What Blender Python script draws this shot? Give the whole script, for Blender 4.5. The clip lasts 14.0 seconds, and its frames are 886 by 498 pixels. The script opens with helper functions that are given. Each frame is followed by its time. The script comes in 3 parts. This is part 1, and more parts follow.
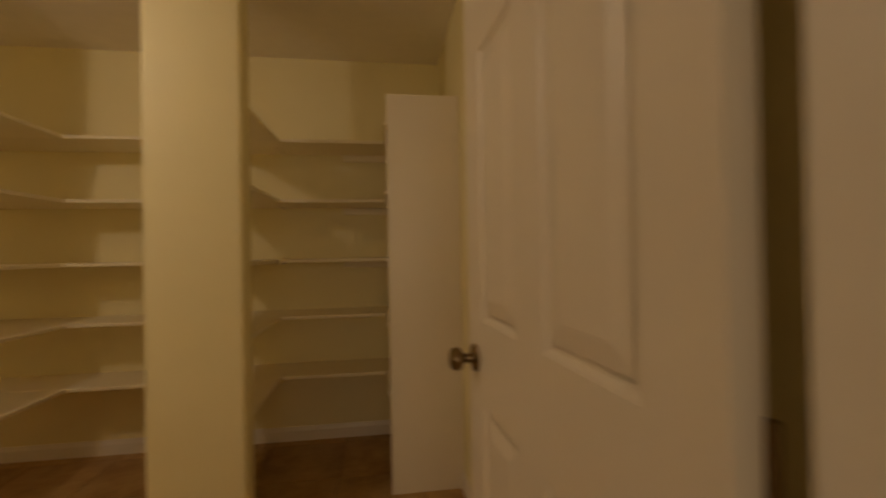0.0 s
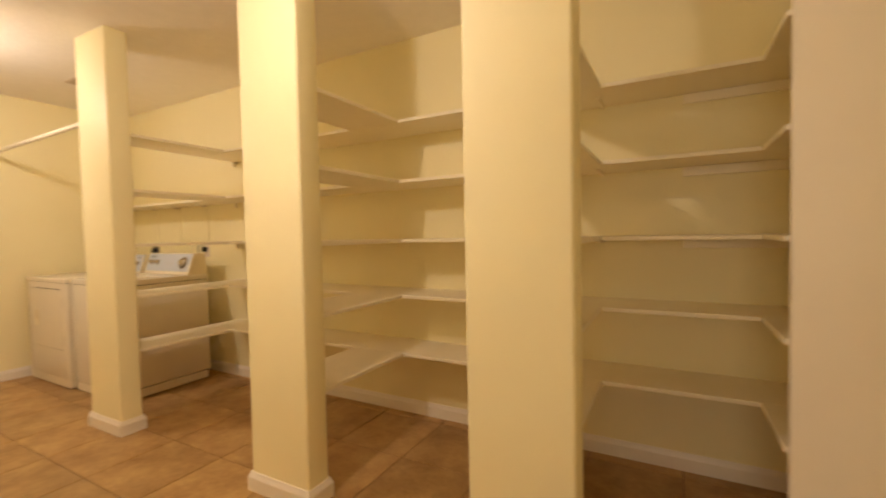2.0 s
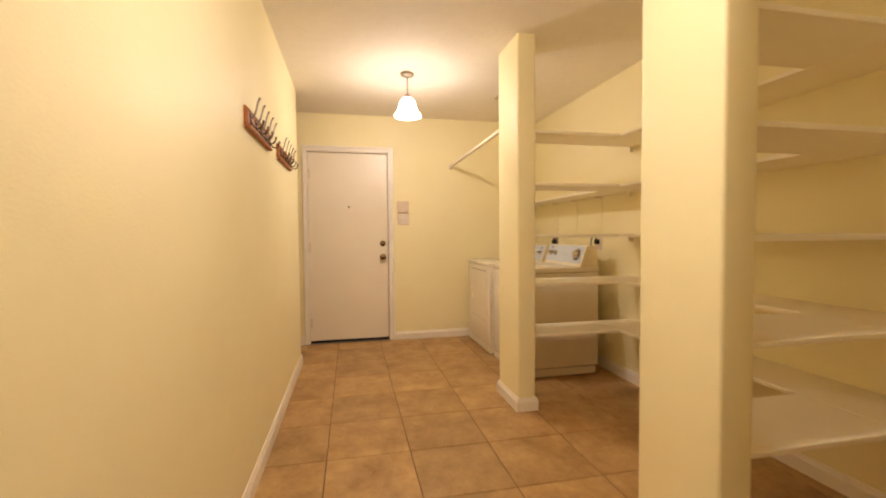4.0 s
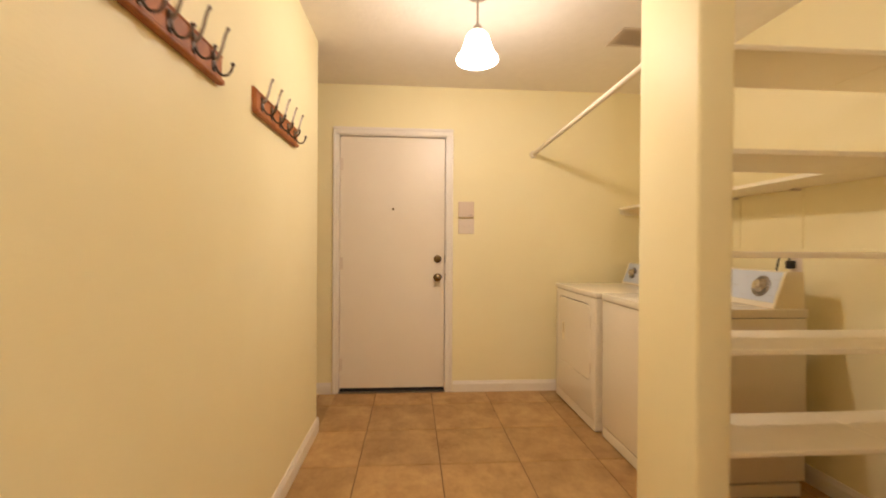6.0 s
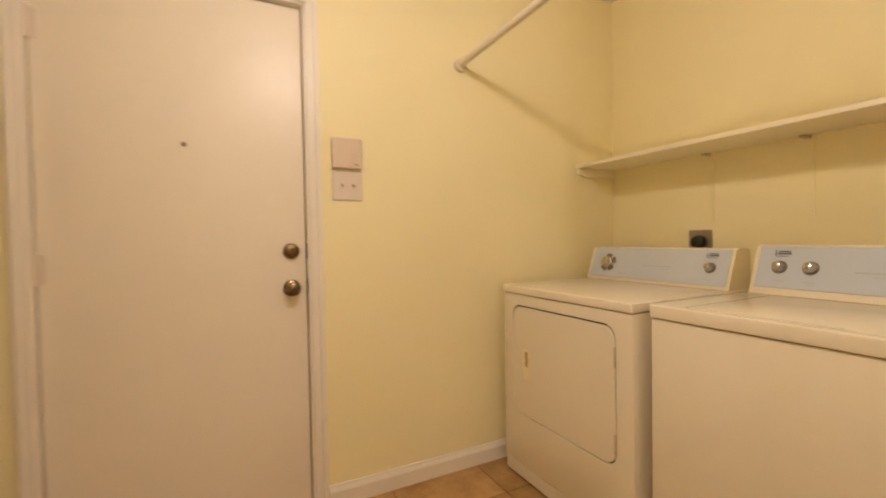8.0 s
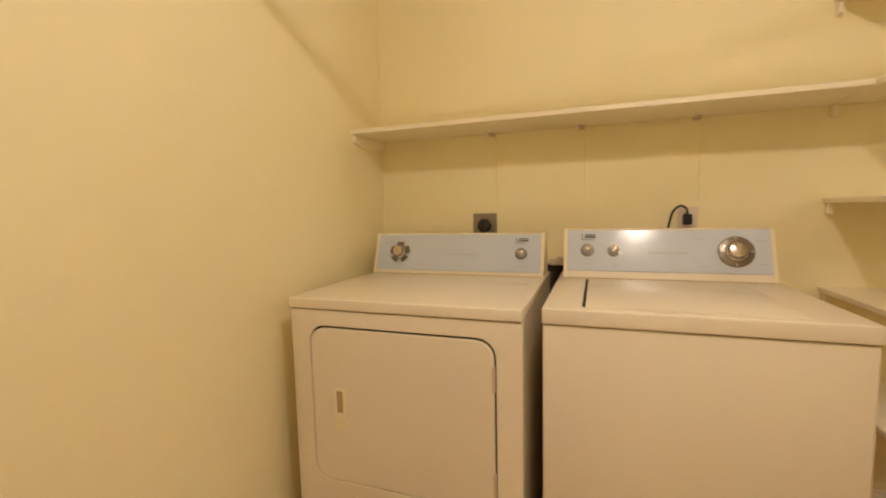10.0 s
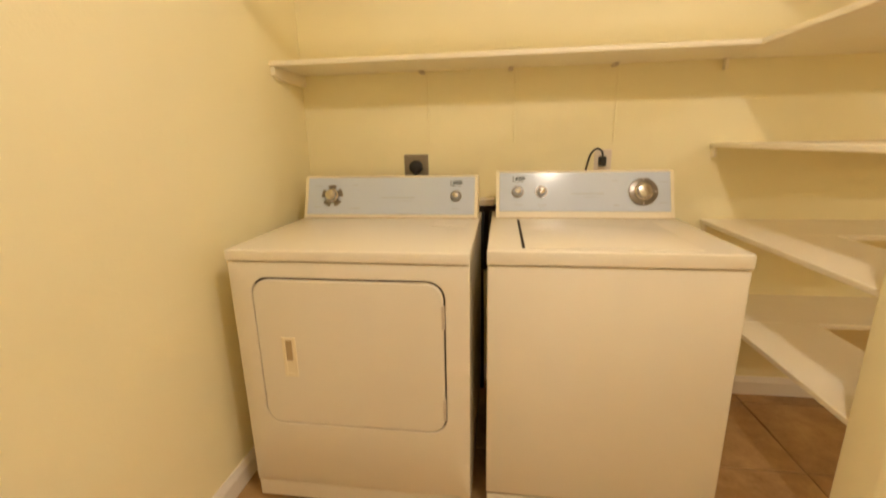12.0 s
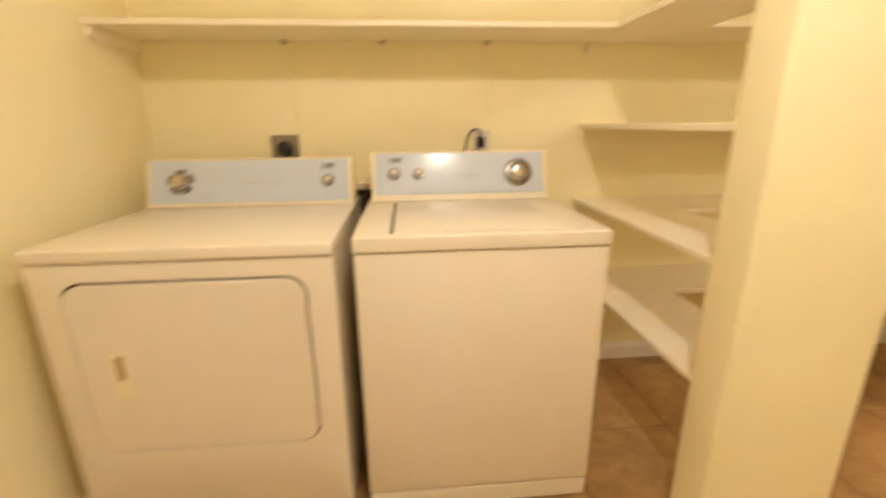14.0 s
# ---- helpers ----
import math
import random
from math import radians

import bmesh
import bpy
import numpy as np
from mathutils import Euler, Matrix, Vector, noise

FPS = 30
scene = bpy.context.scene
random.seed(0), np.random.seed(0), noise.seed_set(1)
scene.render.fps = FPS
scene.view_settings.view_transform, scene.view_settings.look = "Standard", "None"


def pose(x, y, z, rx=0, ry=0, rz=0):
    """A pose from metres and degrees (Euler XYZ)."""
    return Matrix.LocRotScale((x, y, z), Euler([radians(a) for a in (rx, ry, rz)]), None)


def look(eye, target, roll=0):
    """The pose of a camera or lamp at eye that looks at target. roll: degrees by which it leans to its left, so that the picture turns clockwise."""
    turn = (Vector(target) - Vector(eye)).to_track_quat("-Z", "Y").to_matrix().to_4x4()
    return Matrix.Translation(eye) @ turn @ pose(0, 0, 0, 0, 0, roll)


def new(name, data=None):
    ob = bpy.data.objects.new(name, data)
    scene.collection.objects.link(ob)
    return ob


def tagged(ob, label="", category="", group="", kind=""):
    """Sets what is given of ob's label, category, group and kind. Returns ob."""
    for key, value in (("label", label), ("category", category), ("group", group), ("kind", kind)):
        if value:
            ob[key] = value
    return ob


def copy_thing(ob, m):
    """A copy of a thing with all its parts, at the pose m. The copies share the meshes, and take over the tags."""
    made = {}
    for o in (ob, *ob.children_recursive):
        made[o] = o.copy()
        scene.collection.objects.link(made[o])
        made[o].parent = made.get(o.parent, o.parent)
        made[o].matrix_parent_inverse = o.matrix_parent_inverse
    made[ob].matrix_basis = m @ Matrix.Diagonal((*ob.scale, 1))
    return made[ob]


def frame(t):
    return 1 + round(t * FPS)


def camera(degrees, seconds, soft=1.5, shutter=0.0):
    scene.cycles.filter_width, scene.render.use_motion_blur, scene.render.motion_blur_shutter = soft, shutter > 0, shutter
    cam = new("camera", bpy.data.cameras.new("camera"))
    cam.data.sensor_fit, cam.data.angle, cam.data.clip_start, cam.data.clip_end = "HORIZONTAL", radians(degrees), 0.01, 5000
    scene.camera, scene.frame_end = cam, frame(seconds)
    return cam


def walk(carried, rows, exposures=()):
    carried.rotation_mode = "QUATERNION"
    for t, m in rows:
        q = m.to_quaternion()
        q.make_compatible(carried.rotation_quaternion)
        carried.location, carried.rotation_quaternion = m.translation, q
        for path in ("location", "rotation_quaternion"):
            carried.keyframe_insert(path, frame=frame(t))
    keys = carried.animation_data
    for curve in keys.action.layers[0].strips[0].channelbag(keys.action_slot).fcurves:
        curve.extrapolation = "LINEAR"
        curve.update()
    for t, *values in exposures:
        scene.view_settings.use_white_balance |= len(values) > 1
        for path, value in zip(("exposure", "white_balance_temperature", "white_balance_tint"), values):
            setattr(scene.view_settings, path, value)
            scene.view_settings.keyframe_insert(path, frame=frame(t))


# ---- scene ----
cam = camera(92.1, 14.0, soft=1.8, shutter=0.5)
PATH = [
    (0, (-0.255, 0.032, 1.185), (0.027, 2.012, 1.199), -1.0),
    (0.3, (-0.305, 0.113, 1.213), (-0.396, 2.11, 1.193), -1.2),
    (0.5, (-0.305, 0.157, 1.204), (-0.622, 2.132, 1.182), -0.9),
    (1, (-0.345, 0.26, 1.183), (-0.968, 2.16, 1.121), -1.9),
    (1.5, (-0.473, 0.396, 1.173), (-1.225, 2.247, 1.087), -1.3),
    (2, (-0.537, 0.505, 1.181), (-1.49, 2.262, 1.113), -1.1),
    (2.5, (-0.592, 0.623, 1.198), (-1.997, 2.042, 1.086), -1.2),
    (3, (-0.664, 0.668, 1.184), (-2.43, 1.593, 1.027), -1.3),
    (3.2, (-0.676, 0.664, 1.186), (-2.515, 1.433, 1.02), -1.7),
    (5.3, (-1.589, 0.914, 1.14), (-3.581, 1.095, 1.154), 0.8),
    (5.5, (-1.723, 0.909, 1.152), (-3.718, 1.056, 1.152), 0.4),
    (6, (-2.158, 0.883, 1.17), (-4.153, 1.028, 1.158), 0.4),
    (6.5, (-2.624, 0.869, 1.194), (-4.615, 1.058, 1.201), -0.4),
    (7, (-3.049, 0.835, 1.187), (-5.009, 1.228, 1.246), -0.7),
    (7.5, (-3.453, 0.841, 1.137), (-5.348, 1.48, 1.153), -0.8),
    (8, (-3.798, 0.862, 1.109), (-5.583, 1.762, 1.059), -1.0),
    (8.5, (-4.103, 0.905, 1.106), (-5.636, 2.188, 1.024), -2.1),
    (9, (-4.359, 0.976, 1.108), (-5.578, 2.56, 1.045), -1.6),
    (9.2, (-4.434, 0.988, 1.11), (-5.529, 2.658, 1.029), -1.5),
    (11.3, (-4.644, 0.877, 1.212), (-4.953, 2.834, 0.939), -0.4),
    (11.5, (-4.661, 0.877, 1.215), (-4.951, 2.832, 0.911), -0.3),
    (12, (-4.673, 0.903, 1.185), (-4.939, 2.824, 0.695), -1.1),
    (12.5, (-4.68, 0.915, 1.134), (-4.938, 2.775, 0.448), -0.6),
    (13, (-4.681, 0.928, 1.118), (-4.961, 2.761, 0.369), -0.8),
    (13.5, (-4.669, 0.948, 1.123), (-4.915, 2.795, 0.397), -0.4),
    (14, (-4.565, 0.994, 1.162), (-4.405, 2.907, 0.602), -0.6),
]
EXPOSURES = [(0, -1.4, 7650, 8), (0.3, -0.68, 7400, 9), (0.5, -0.62, 7200, 9), (1, -0.34, 7000, 9), (1.5, -0.08, 6850, 9), (2, 0.08, 6700, 8), (2.5, 0.22, 6600, 8), (3, 0.18, 6450, 8),
             (5.5, 0.08, 6300, 8), (6.5, 0.03, 6250, 8), (7.5, 0.0, 6300, 7), (9, -0.10, 6250, 7), (11.5, 0.22, 6200, 3), (12.5, 0.40, 6100, 2), (13.1, 0.56, 6000, 2), (14, 0.52, 5950, 2)]
walk(cam, [(t, look(eye, target, roll)) for t, eye, target, roll in PATH], EXPOSURES)

# ---- light ----
# a closed, pale room: light goes on from wall to wall
scene.cycles.max_bounces, scene.cycles.diffuse_bounces = 14, 10
WARM = (1.0, 0.82, 0.70)
world = bpy.data.worlds.new("world")
scene.world = world
world.use_nodes = True
world.node_tree.nodes["Background"].inputs[0].default_value = (0.02, 0.015, 0.01, 1)
world.node_tree.nodes["Background"].inputs[1].default_value = 0.2

LAMPS = [(-4.30, 1.205), (-1.845, 1.0)]
LAMP_POWER = [29.0, 28.5]
# added fill light for the east bay, in an assumed, unseen hall window
HALL_WINDOW = (-1.15, 0.25, 0.85, 2.05)
HALL_POWER = 17.0
hall_fill = bpy.data.lights.new("hall_fill_light", "AREA")
hall_fill.shape, hall_fill.size, hall_fill.size_y = "RECTANGLE", HALL_WINDOW[1] - HALL_WINDOW[0] - 0.1, HALL_WINDOW[3] - HALL_WINDOW[2] - 0.1
hall_fill.energy, hall_fill.color = HALL_POWER, (1.0, 0.86, 0.72)
hall_fill_ob = new("hall_fill_light", hall_fill)
hall_fill_ob.location = ((HALL_WINDOW[0] + HALL_WINDOW[1]) / 2, -2.47, (HALL_WINDOW[2] + HALL_WINDOW[3]) / 2)
hall_fill_ob.rotation_euler = (radians(90), 0, 0)

# ---- plan ----
WEST, EAST, NORTH, SOUTH = -5.58, 0.135, 2.875, 0.29
CEIL = 2.445
SOUTH_END = -4.885
WALL_T = 0.12
LEVELS = [0.495, 0.835, 1.158, 1.500, 1.843]
COLUMNS = [(-3.838, -3.472), (-2.285, -1.918), (-1.160, -0.798)]
COL_Y = (1.803, 1.925)

# ---- materials ----


def material(name, base, rough=0.5, metal=0.0, second=None, scale=3.0, mix=0.5, bump=0.0, bump_scale=200.0,
             rand=0.0, spec=0.5, glow=0.0, alpha=1.0, rough_var=0.0, coat=0.0, detail=6.0, grain=0.6, span=(0.32, 0.68)):
    m = bpy.data.materials.new(name)
    m.use_nodes = True
    nt = m.node_tree
    n, link = nt.nodes, nt.links.new
    b = n["Principled BSDF"]
    b.inputs["Roughness"].default_value = rough
    b.inputs["Metallic"].default_value = metal
    b.inputs["Specular IOR Level"].default_value = spec
    b.inputs["Coat Weight"].default_value = coat
    b.inputs["Base Color"].default_value = (*base, 1)
    tc = n.new("ShaderNodeTexCoord")
    noise_big = n.new("ShaderNodeTexNoise")
    noise_big.inputs["Scale"].default_value = scale
    noise_big.inputs["Detail"].default_value = detail
    noise_big.inputs["Roughness"].default_value = grain
    link(tc.outputs["Object"], noise_big.inputs["Vector"])
    out = None
    if second:
        ramp = n.new("ShaderNodeMapRange")
        ramp.inputs["From Min"].default_value = span[0]
        ramp.inputs["From Max"].default_value = span[1]
        ramp.inputs["To Max"].default_value = mix
        link(noise_big.outputs["Fac"], ramp.inputs["Value"])
        mixer = n.new("ShaderNodeMix")
        mixer.data_type = "RGBA"
        mixer.inputs["A"].default_value = (*base, 1)
        mixer.inputs["B"].default_value = (*second, 1)
        link(ramp.outputs["Result"], mixer.inputs["Factor"])
        out = mixer.outputs["Result"]
    if rand and out:
        info = n.new("ShaderNodeObjectInfo")
        value = n.new("ShaderNodeMapRange")
        value.inputs["To Min"].default_value = 1 - rand
        value.inputs["To Max"].default_value = 1 + rand
        link(info.outputs["Random"], value.inputs["Value"])
        hsv = n.new("ShaderNodeHueSaturation")
        link(value.outputs["Result"], hsv.inputs["Value"])
        link(out, hsv.inputs["Color"])
        out = hsv.outputs["Color"]
        offset = n.new("ShaderNodeVectorMath")
        offset.operation = "MULTIPLY_ADD"
        offset.inputs[1].default_value = (31.0, 17.0, 23.0)
        link(info.outputs["Random"], offset.inputs[0])
        link(tc.outputs["Object"], offset.inputs[2])
        link(offset.outputs["Vector"], noise_big.inputs["Vector"])
    if out:
        link(out, b.inputs["Base Color"])
    if rough_var:
        rr = n.new("ShaderNodeMapRange")
        rr.inputs["To Min"].default_value = max(0.02, rough - rough_var)
        rr.inputs["To Max"].default_value = min(1.0, rough + rough_var)
        link(noise_big.outputs["Fac"], rr.inputs["Value"])
        link(rr.outputs["Result"], b.inputs["Roughness"])
    if bump:
        fine = n.new("ShaderNodeTexNoise")
        fine.inputs["Scale"].default_value = bump_scale
        fine.inputs["Detail"].default_value = 3.0
        link(tc.outputs["Object"], fine.inputs["Vector"])
        bp = n.new("ShaderNodeBump")
        bp.inputs["Strength"].default_value = bump
        bp.inputs["Distance"].default_value = 0.002
        link(fine.outputs["Fac"], bp.inputs["Height"])
        link(bp.outputs["Normal"], b.inputs["Normal"])
    b.inputs["Alpha"].default_value = alpha
    if glow:
        b.inputs["Emission Color"].default_value = (*WARM, 1)
        b.inputs["Emission Strength"].default_value = glow
    return m


M_WALL = material("pale_yellow_paint", (0.875, 0.81, 0.54), 0.5, second=(0.85, 0.775, 0.495), scale=2.2, mix=0.7, bump=0.32, bump_scale=120, rough_var=0.06, spec=0.3)
M_CEIL = material("ceiling_texture", (0.85, 0.81, 0.74), 0.8, second=(0.80, 0.76, 0.69), scale=14, mix=0.6, bump=1.0, bump_scale=36, spec=0.3)
M_TRIM = material("white_trim_paint", (0.84, 0.80, 0.74), 0.35, second=(0.79, 0.74, 0.67), scale=6, mix=0.5, bump=0.06, bump_scale=90)
M_SHELF = material("white_shelf_paint", (0.88, 0.82, 0.66), 0.38, second=(0.85, 0.775, 0.60), scale=5, mix=0.6, bump=0.10, bump_scale=60, rough_var=0.05)
M_DOOR = material("white_door_paint", (0.84, 0.78, 0.68), 0.36, second=(0.80, 0.73, 0.63), scale=2.5, mix=0.6, bump=0.08, bump_scale=110, rough_var=0.05)
M_GROUT = material("brown_grout", (0.19, 0.108, 0.055), 0.9, second=(0.14, 0.078, 0.04), scale=20, mix=0.7, bump=0.5, bump_scale=300)
M_TILE = material("tan_ceramic_tile", (0.51, 0.33, 0.14), 0.44, second=(0.20, 0.094, 0.027), scale=4.0, mix=0.86, bump=0.22, bump_scale=45, rand=0.12, rough_var=0.12, detail=12, grain=0.78, spec=0.35, span=(0.35, 0.70))
M_WHITE = material("white_enamel", (0.80, 0.745, 0.625), 0.20, second=(0.77, 0.715, 0.59), scale=3, mix=0.5, rough_var=0.03, spec=0.4, bump=0.02, bump_scale=28)
M_CREAM = material("cream_plastic", (0.83, 0.75, 0.55), 0.4, second=(0.79, 0.71, 0.51), scale=8, mix=0.5)
# shade of shallow recesses and thin gaps, put in as colour
M_RECESS = material("tan_recess_shade", (0.46, 0.35, 0.19), 0.5, second=(0.42, 0.31, 0.16), scale=12, mix=0.5)
M_BLUE = material("pale_blue_panel", (0.56, 0.62, 0.73), 0.17, second=(0.53, 0.59, 0.70), scale=6, mix=0.5, rough_var=0.02, spec=0.4)
M_GREYPRINT = material("grey_print", (0.44, 0.475, 0.53), 0.5)
M_TICK = material("white_print", (0.80, 0.78, 0.74), 0.5)
M_DARKPRINT = material("dark_print", (0.05, 0.06, 0.08), 0.5)
M_CHROME = material("brushed_nickel", (0.60, 0.545, 0.47), 0.20, metal=1.0, second=(0.50, 0.45, 0.38), scale=40, mix=0.5)
M_DIAL = material("grey_dial_skirt", (0.25, 0.215, 0.18), 0.30, metal=0.7, second=(0.18, 0.155, 0.13), scale=20, mix=0.5)
M_BRASS = material("antique_brass", (0.23, 0.16, 0.088), 0.26, metal=1.0, second=(0.24, 0.17, 0.09), scale=30, mix=0.6)
M_BLACK = material("black_rubber", (0.012, 0.011, 0.010), 0.6, second=(0.02, 0.018, 0.016), scale=20, mix=0.5)
# near-black colour standing in for the deep shade inside gaps
M_GAP = material("dark_gap_shade", (0.03, 0.02, 0.012), 0.9, second=(0.02, 0.014, 0.01), scale=15, mix=0.5)
M_STEEL = material("outlet_steel", (0.36, 0.32, 0.265), 0.4, metal=0.8, second=(0.27, 0.235, 0.19), scale=25, mix=0.6)
M_WOOD = material("red_oak_stain", (0.45, 0.165, 0.05), 0.55, second=(0.26, 0.08, 0.022), scale=16, mix=0.8, bump=0.15, bump_scale=120, spec=0.3)
# hook pewter made lighter: the wall's reflection on upper prongs, as colour
M_PRONG = material("pewter_bright_prong", (0.38, 0.33, 0.28), 0.30, metal=0.9, second=(0.24, 0.20, 0.165), scale=30, mix=0.7)
M_HOOK = material("pewter_hook", (0.13, 0.095, 0.075), 0.32, metal=0.95, second=(0.07, 0.05, 0.04), scale=40, mix=0.7)
M_PLATE = material("ivory_plastic", (0.74, 0.655, 0.57), 0.35, second=(0.71, 0.625, 0.54), scale=10, mix=0.5)
M_KEYPAD = material("beige_plastic", (0.70, 0.585, 0.48), 0.4, second=(0.66, 0.545, 0.44), scale=10, mix=0.5)
M_ROD = material("white_rod_paint", (0.78, 0.71, 0.58), 0.4, second=(0.71, 0.63, 0.5), scale=12, mix=0.6)
M_LAMP_METAL = material("satin_nickel", (0.45, 0.40, 0.34), 0.35, metal=1.0, second=(0.38, 0.33, 0.27), scale=20, mix=0.5)
M_SHADE = material("lit_frosted_glass", (0.9, 0.88, 0.82), 0.3, glow=26.0, alpha=0.3)
M_NECK = material("lit_opal_glass", (0.9, 0.88, 0.82), 0.3, glow=10.0, alpha=0.9)
M_PANE = material("window_glass", (0.75, 0.80, 0.82), 0.05, alpha=0.25)
M_VENT = material("vent_enamel", (0.60, 0.52, 0.42), 0.5, second=(0.52, 0.44, 0.35), scale=15, mix=0.6)

# ---- mesh helpers ----


def box(bm, x0, x1, y0, y1, z0, z1, bevel=0.0, segments=2):
    r = bmesh.ops.create_cube(bm, size=1.0)
    for v in r["verts"]:
        v.co = Vector(((x0 + x1) / 2 + v.co.x * (x1 - x0), (y0 + y1) / 2 + v.co.y * (y1 - y0), (z0 + z1) / 2 + v.co.z * (z1 - z0)))
    if bevel:
        edges = list({e for v in r["verts"] for e in v.link_edges})
        bmesh.ops.bevel(bm, geom=edges, offset=bevel, segments=segments, profile=0.5, affect="EDGES")
    return bm


def boxed(*a, **k):
    return box(bmesh.new(), *a, **k)


def tube(bm, a, b, r, r2=None, sides=20):
    a, b = Vector(a), Vector(b)
    d = b - a
    m = Matrix.Translation((a + b) / 2) @ d.to_track_quat("Z", "Y").to_matrix().to_4x4()
    bmesh.ops.create_cone(bm, cap_ends=True, segments=sides, radius1=r, radius2=r if r2 is None else r2, depth=d.length, matrix=m)
    return bm


def spun(profile, m=None, sides=32):
    """A turned shape: radii and heights along z."""
    bm = bmesh.new()
    rings = []
    for r, z in profile:
        rings.append([bm.verts.new((r * math.cos(2 * math.pi * i / sides), r * math.sin(2 * math.pi * i / sides), z)) for i in range(sides)] if r > 1e-6 else [bm.verts.new((0, 0, z))])
    for p, q in zip(rings, rings[1:]):
        for i in range(sides):
            j = (i + 1) % sides
            if len(p) == 1 and len(q) == 1:
                continue
            if len(p) == 1:
                bm.faces.new((p[0], q[j], q[i]))
            elif len(q) == 1:
                bm.faces.new((p[i], p[j], q[0]))
            else:
                bm.faces.new((p[i], p[j], q[j], q[i]))
    bmesh.ops.recalc_face_normals(bm, faces=bm.faces)
    if m:
        bm.transform(m)
    return bm


def swept(points, r, sides=8, ends=None):
    """A round bar along points."""
    bm = bmesh.new()
    pts = [Vector(p) for p in points]
    rings = []
    side = None
    for i, p in enumerate(pts):
        d = (pts[min(i + 1, len(pts) - 1)] - pts[max(i - 1, 0)]).normalized()
        if side is None:
            side = d.orthogonal().normalized()
        side = (side - d * side.dot(d)).normalized()
        other = d.cross(side)
        rr = r[i] if isinstance(r, (list, tuple)) else r
        rings.append([bm.verts.new(p + rr * (math.cos(2 * math.pi * k / sides) * side + math.sin(2 * math.pi * k / sides) * other)) for k in range(sides)])
    for a, b in zip(rings, rings[1:]):
        for k in range(sides):
            j = (k + 1) % sides
            bm.faces.new((a[k], a[j], b[j], b[k]))
    bm.faces.new(rings[0][::-1])
    bm.faces.new(rings[-1])
    bmesh.ops.recalc_face_normals(bm, faces=bm.faces)
    return bm


def smooth_path(points, n=6):
    """Points of a smooth curve through the given ones."""
    p = [Vector(q) for q in points]
    p = [2 * p[0] - p[1]] + p + [2 * p[-1] - p[-2]]
    out = []
    for i in range(1, len(p) - 2):
        a, b, c, d = p[i - 1:i + 3]
        for k in range(n):
            t = k / n
            out.append(0.5 * ((2 * b) + (c - a) * t + (2 * a - 5 * b + 4 * c - d) * t * t + (3 * b - a - 3 * c + d) * t ** 3))
    return out + [p[-2]]


def rounded_rect(cx, cz, w, h, r, n=6):
    pts = []
    for sx, sz, a0 in ((1, 1, 0), (-1, 1, 90), (-1, -1, 180), (1, -1, 270)):
        for k in range(n + 1):
            a = radians(a0 + 90 * k / n)
            pts.append((cx + sx * (w / 2 - r) + r * math.cos(a), cz + sz * (h / 2 - r) + r * math.sin(a)))
    return pts


def plate(outline, y0, y1, bm=None, inset=0.0):
    """An upright slab in the x-z plane from y0 (back) to y1 (front), its front edge eased by inset."""
    bm = bm or bmesh.new()
    cx = sum(p[0] for p in outline) / len(outline)
    cz = sum(p[1] for p in outline) / len(outline)
    back = [bm.verts.new((x, y0, z)) for x, z in outline]
    step = inset if y1 > y0 else -inset
    mid = [bm.verts.new((x, y1 - step, z)) for x, z in outline]

    def pull(v, c):
        return v - math.copysign(min(abs(v - c), inset), v - c)
    front = [bm.verts.new((pull(x, cx), y1, pull(z, cz))) for x, z in outline] if inset else mid
    n = len(outline)
    for a, b in ((back, mid), (mid, front)) if inset else ((back, mid),):
        for i in range(n):
            bm.faces.new((a[i], a[(i + 1) % n], b[(i + 1) % n], b[i]))
    bm.faces.new(front)
    bm.faces.new(back[::-1])
    bmesh.ops.recalc_face_normals(bm, faces=bm.faces)
    return bm


def prism(profile, x0, x1):
    """A profile in the y-z plane drawn out along x."""
    bm = bmesh.new()
    a = [bm.verts.new((x0, y, z)) for y, z in profile]
    b = [bm.verts.new((x1, y, z)) for y, z in profile]
    n = len(profile)
    for i in range(n):
        bm.faces.new((a[i], a[(i + 1) % n], b[(i + 1) % n], b[i]))
    bm.faces.new(a[::-1])
    bm.faces.new(b)
    bmesh.ops.recalc_face_normals(bm, faces=bm.faces)
    return bm


def mesh_object(name, bm, mat, smooth=False):
    me = bpy.data.meshes.new(name)
    if smooth:
        for f in bm.faces:
            f.smooth = True
    bm.to_mesh(me)
    bm.free()
    me.materials.append(mat)
    if smooth:
        me.set_sharp_from_angle(angle=radians(40))
    return new(name, me)


def part(name, bm, mat, parent, label="", smooth=False):
    ob = mesh_object(name, bm, mat, smooth)
    ob.parent = parent
    if label:
        ob["label"] = label
    return ob


def empty(name, m, label, category, group="", kind=""):
    ob = new(name)
    ob.empty_display_size = 0.1
    ob.matrix_basis = m
    return tagged(ob, label, category, group, kind)


def structure(name, bm, mat, label, category):
    return tagged(mesh_object(name, bm, mat), label, category, kind="structure")


# ---- setting ----
DOOR_Y0, DOOR_Y1, DOOR_TOP = 0.29, 1.176, 2.065
IN_X0, IN_X1, IN_TOP = -0.785, 0.060, 2.06

